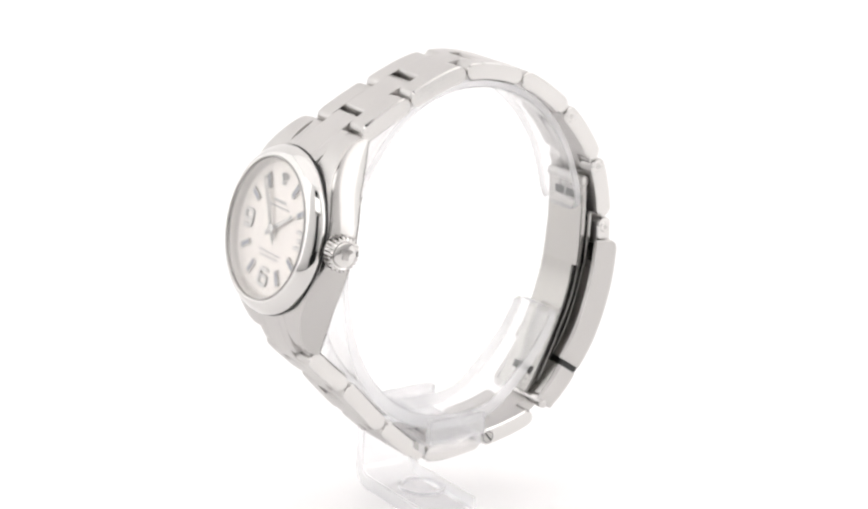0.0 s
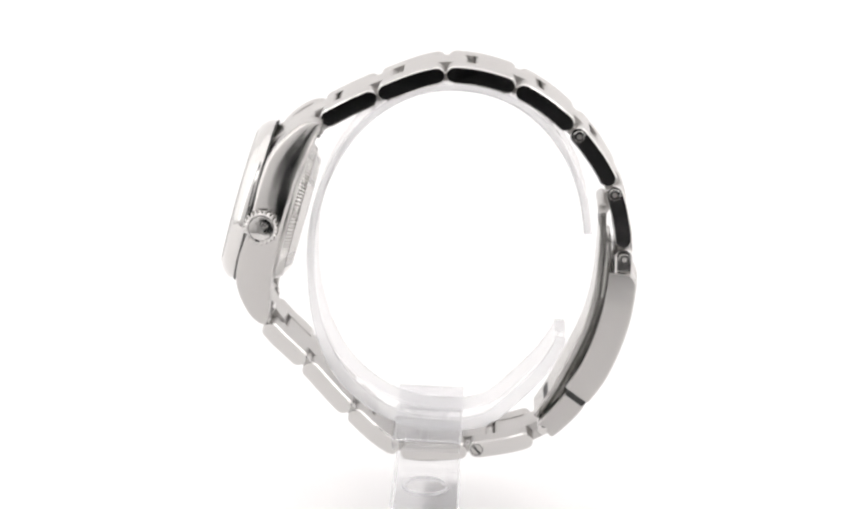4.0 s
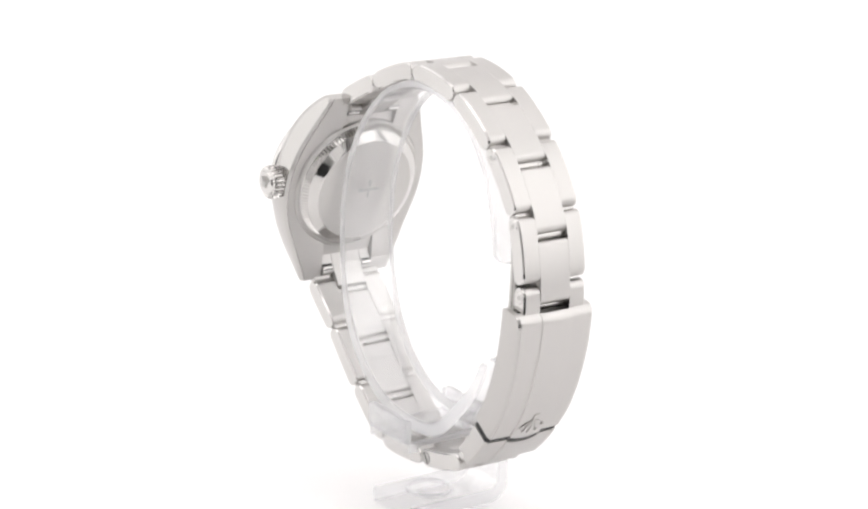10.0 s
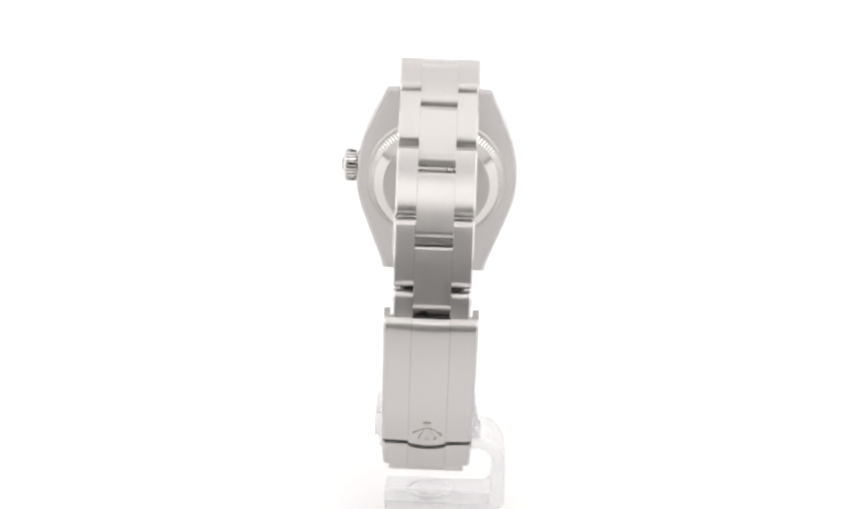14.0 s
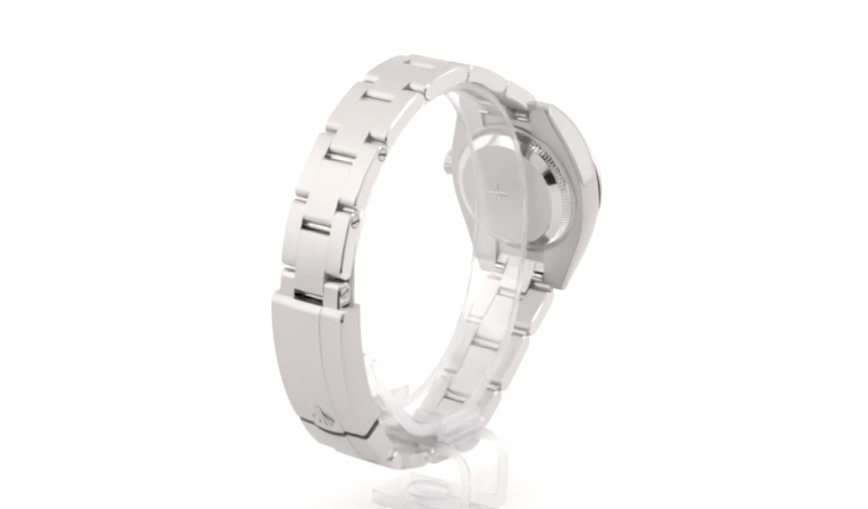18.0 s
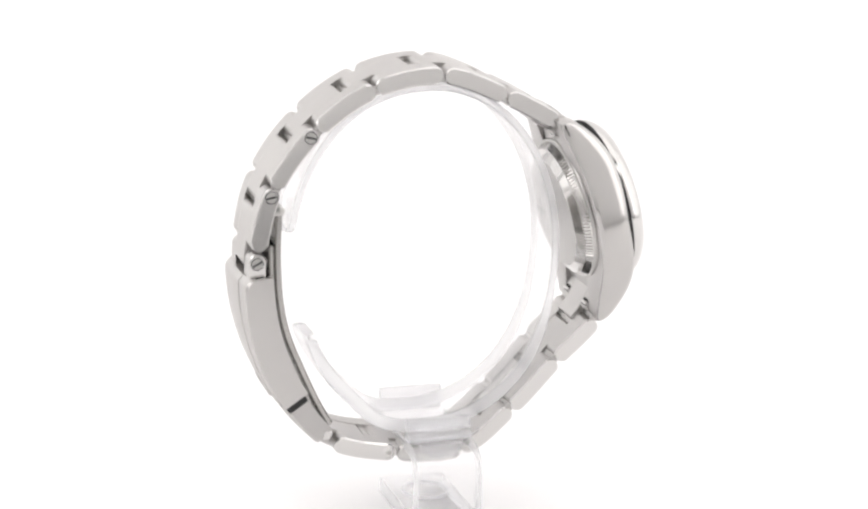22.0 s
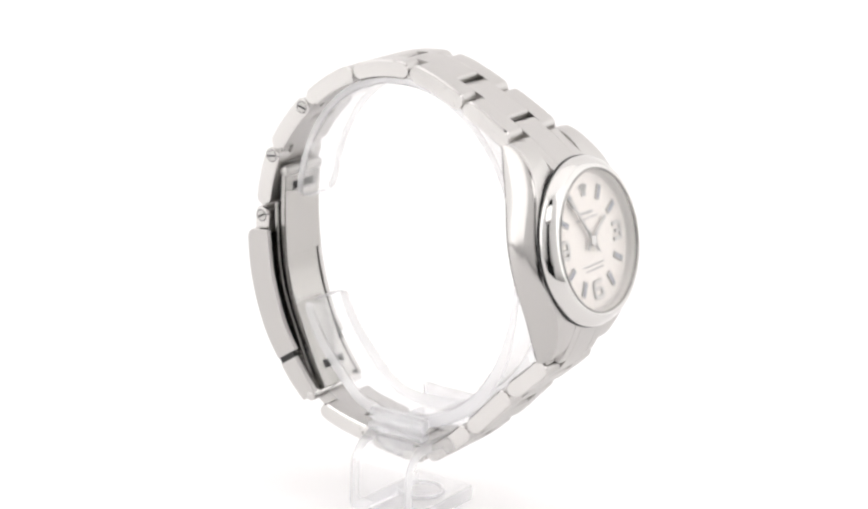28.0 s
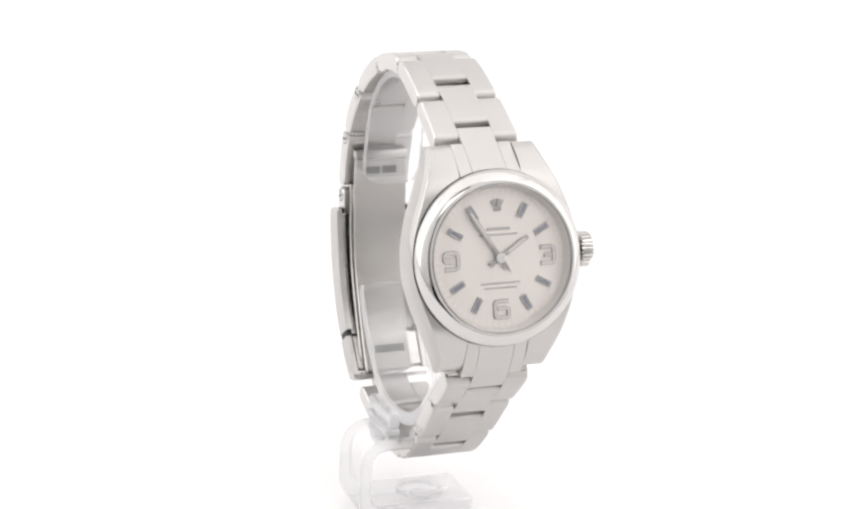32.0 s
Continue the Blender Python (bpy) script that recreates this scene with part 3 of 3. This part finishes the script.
def acrylic_part(name, bm, label="", smooth=40, rim=lambda f: False, clear=None):
    bmesh.ops.recalc_face_normals(bm, faces=bm.faces)
    for f in bm.faces:
        f.material_index = 1 if rim(f) else 0
    ob = part(name, bm, [clear or acrylic, acrylic_edge], stand, label, smooth)
    ob.visible_shadow = False
    return ob


def strip():
    """One bent strip: base, upright and arm."""
    mid = [(-6.4, 1.3), (9.3, 1.3)]
    mid += [(9.3 + 2.6 * math.sin(a), 3.9 - 2.6 * math.cos(a)) for a in [math.pi / 2 * k / 8 for k in range(1, 9)]]
    mid += [(11.95, 8.6)]
    mid += [(8.25 + 3.7 * math.cos(a), 9.3 + 3.7 * math.sin(a)) for a in [math.pi / 2 * k / 8 for k in range(1, 9)]]
    mid += [(-7.5, 13.0)]
    pts = [Vector(p) for p in mid]
    rings = []
    for i, p in enumerate(pts):
        d = (pts[min(i + 1, len(pts) - 1)] - pts[max(i - 1, 0)]).normalized()
        n = Vector((-d.y, d.x))
        h = 1.3 if p.y < 1.4 else max(1.0, 1.3 - 0.1 * (p.y - 1.3))
        ring = []
        for x, s in ((-5.0, -h), (5.4, -h), (5.7, 0.3 - h), (5.7, h - 0.3), (5.4, h), (-5.0, h), (-5.3, h - 0.3), (-5.3, 0.3 - h)):
            q = p + n * s
            ring.append(Vector((x, q.x, q.y)))
        rings.append(ring)
    bm = bmesh.new()
    loft(bm, rings)
    return acrylic_part("bent_strip", bm, rim=lambda f: abs(f.normal.x) > 0.6)


strip()
bm = bmesh.new()
loft(bm, [[Vector((0.1 + r * math.cos(2 * math.pi * i / 40), 0.8 + r * math.sin(2 * math.pi * i / 40), z)) for i in range(40)] for r, z in ((3.9, 2.62), (3.8, 2.95), (3.3, 2.95), (3.2, 2.62))], closed=True)
acrylic_part("round_pad", bm, rim=lambda f: abs(f.normal.z) < 0.6)

CUFF_MID = (2.7, 43.8)


def cuff_point(a):
    """Inner face of the cuff, flatter towards the case back."""
    c, q = math.cos(radians(a)), math.sin(radians(a))
    e = 2 / 2.0 if 90 < a < 180 else 2 / 2.2
    return (CUFF_MID[0] + 21.5 * math.copysign(abs(c) ** e, c), CUFF_MID[1] + 27.1 * math.copysign(abs(q) ** e, q))


cuff_pts = [cuff_point(a) for a in range(8, 287, 7)] + [(10.4, 18.6), (14.4, 22.6), (17.6, 26.2), (20.0, 30.2), (20.3, 31.8)]
CUFF = Path(cuff_pts, CUFF_MID)


def cuff():
    """The bent band; its free upper end stands a little to one side, with round corners."""
    bm = bmesh.new()
    n = len(cuff_pts) - 1
    rings = []
    for u in [0, 0.04, 0.12, 0.25, 0.42, 0.62, 0.8] + [k / 2 for k in range(2, n * 2 - 1)] + [n - 0.8, n - 0.6, n - 0.4, n - 0.25, n - 0.12, n - 0.04, n]:
        e = min(1.0, min(u, n - u) / 0.8)
        w = 5.0 - 2.2 * (1 - math.sqrt(1 - (1 - e) ** 2))
        aside = -1.2 * max(0.0, 1 - u / 11) ** 1.5
        low = max(0.0, min(1.0, (40.0 - CUFF.at(u)[0].y) / 18.0))
        rings.append([CUFF.point(u, y + aside, t) for y, t in rounded(-w, w, -0.35, 0.9 + 1.0 * low * low * (3 - 2 * low), 0.25)])
    loft(bm, rings)
    return acrylic_part("cuff", bm, rim=lambda f: abs(f.normal.y) > 0.5 or len(f.verts) > 4)


cuff()
for y0, y1, u0, u1 in ((-2.4, 1.6, 22.9, 23.02), (-0.6, -0.2, 23.0, 23.4), (-0.4, 0.0, 22.4, 22.8)):
    bm = bmesh.new()
    swept(bm, CUFF, u0, u1, y0, y1, -0.12, -0.01, 0.02, 0.0, 2)
    acrylic_part("mould_mark", bm, rim=lambda f: True)
for lip in ((6.3, 8.0, 15.9, 17.8), (6.3, 8.4, 14.3, 15.4), (6.3, 8.0, 13.9, 14.2), (-8.2, -7.0, 13.9, 17.8)):
    bm = bmesh.new()
    box(bm, -4.8, 5.8, lip[0], lip[1], lip[2], lip[3], 0.12)
    acrylic_part("cuff_clip", bm, rim=lambda f: abs(f.normal.x) > 0.6, clear=acrylic_clip)
bm = bmesh.new()
half_disc = [(0.3 + 3.5 * math.cos(math.pi + math.pi * i / 16), 13.8 + 2.2 * math.sin(math.pi + math.pi * i / 16)) for i in range(17)]
loft(bm, [[Vector((x, y, z)) for x, z in half_disc] for y in (8.0, 8.8)])
acrylic_part("finger_tab", bm, rim=lambda f: abs(f.normal.y) < 0.5, clear=acrylic_clip)


# ---------------------------------------------------------------- turning
def motions():
    """Watch and stand turn together on the table at an even rate."""
    lean = Matrix.Translation((0, 0.0001, 0)) @ Matrix.Rotation(-0.002, 4, "X")
    for thing, own in ((watch, lean), (stand, Matrix.Translation((0, 0, 0)))):
        walk(thing, [(t, Matrix.Rotation(radians(TURN_START + TURN_RATE * t), 4, "Z") @ own) for t in range(33)])


motions()
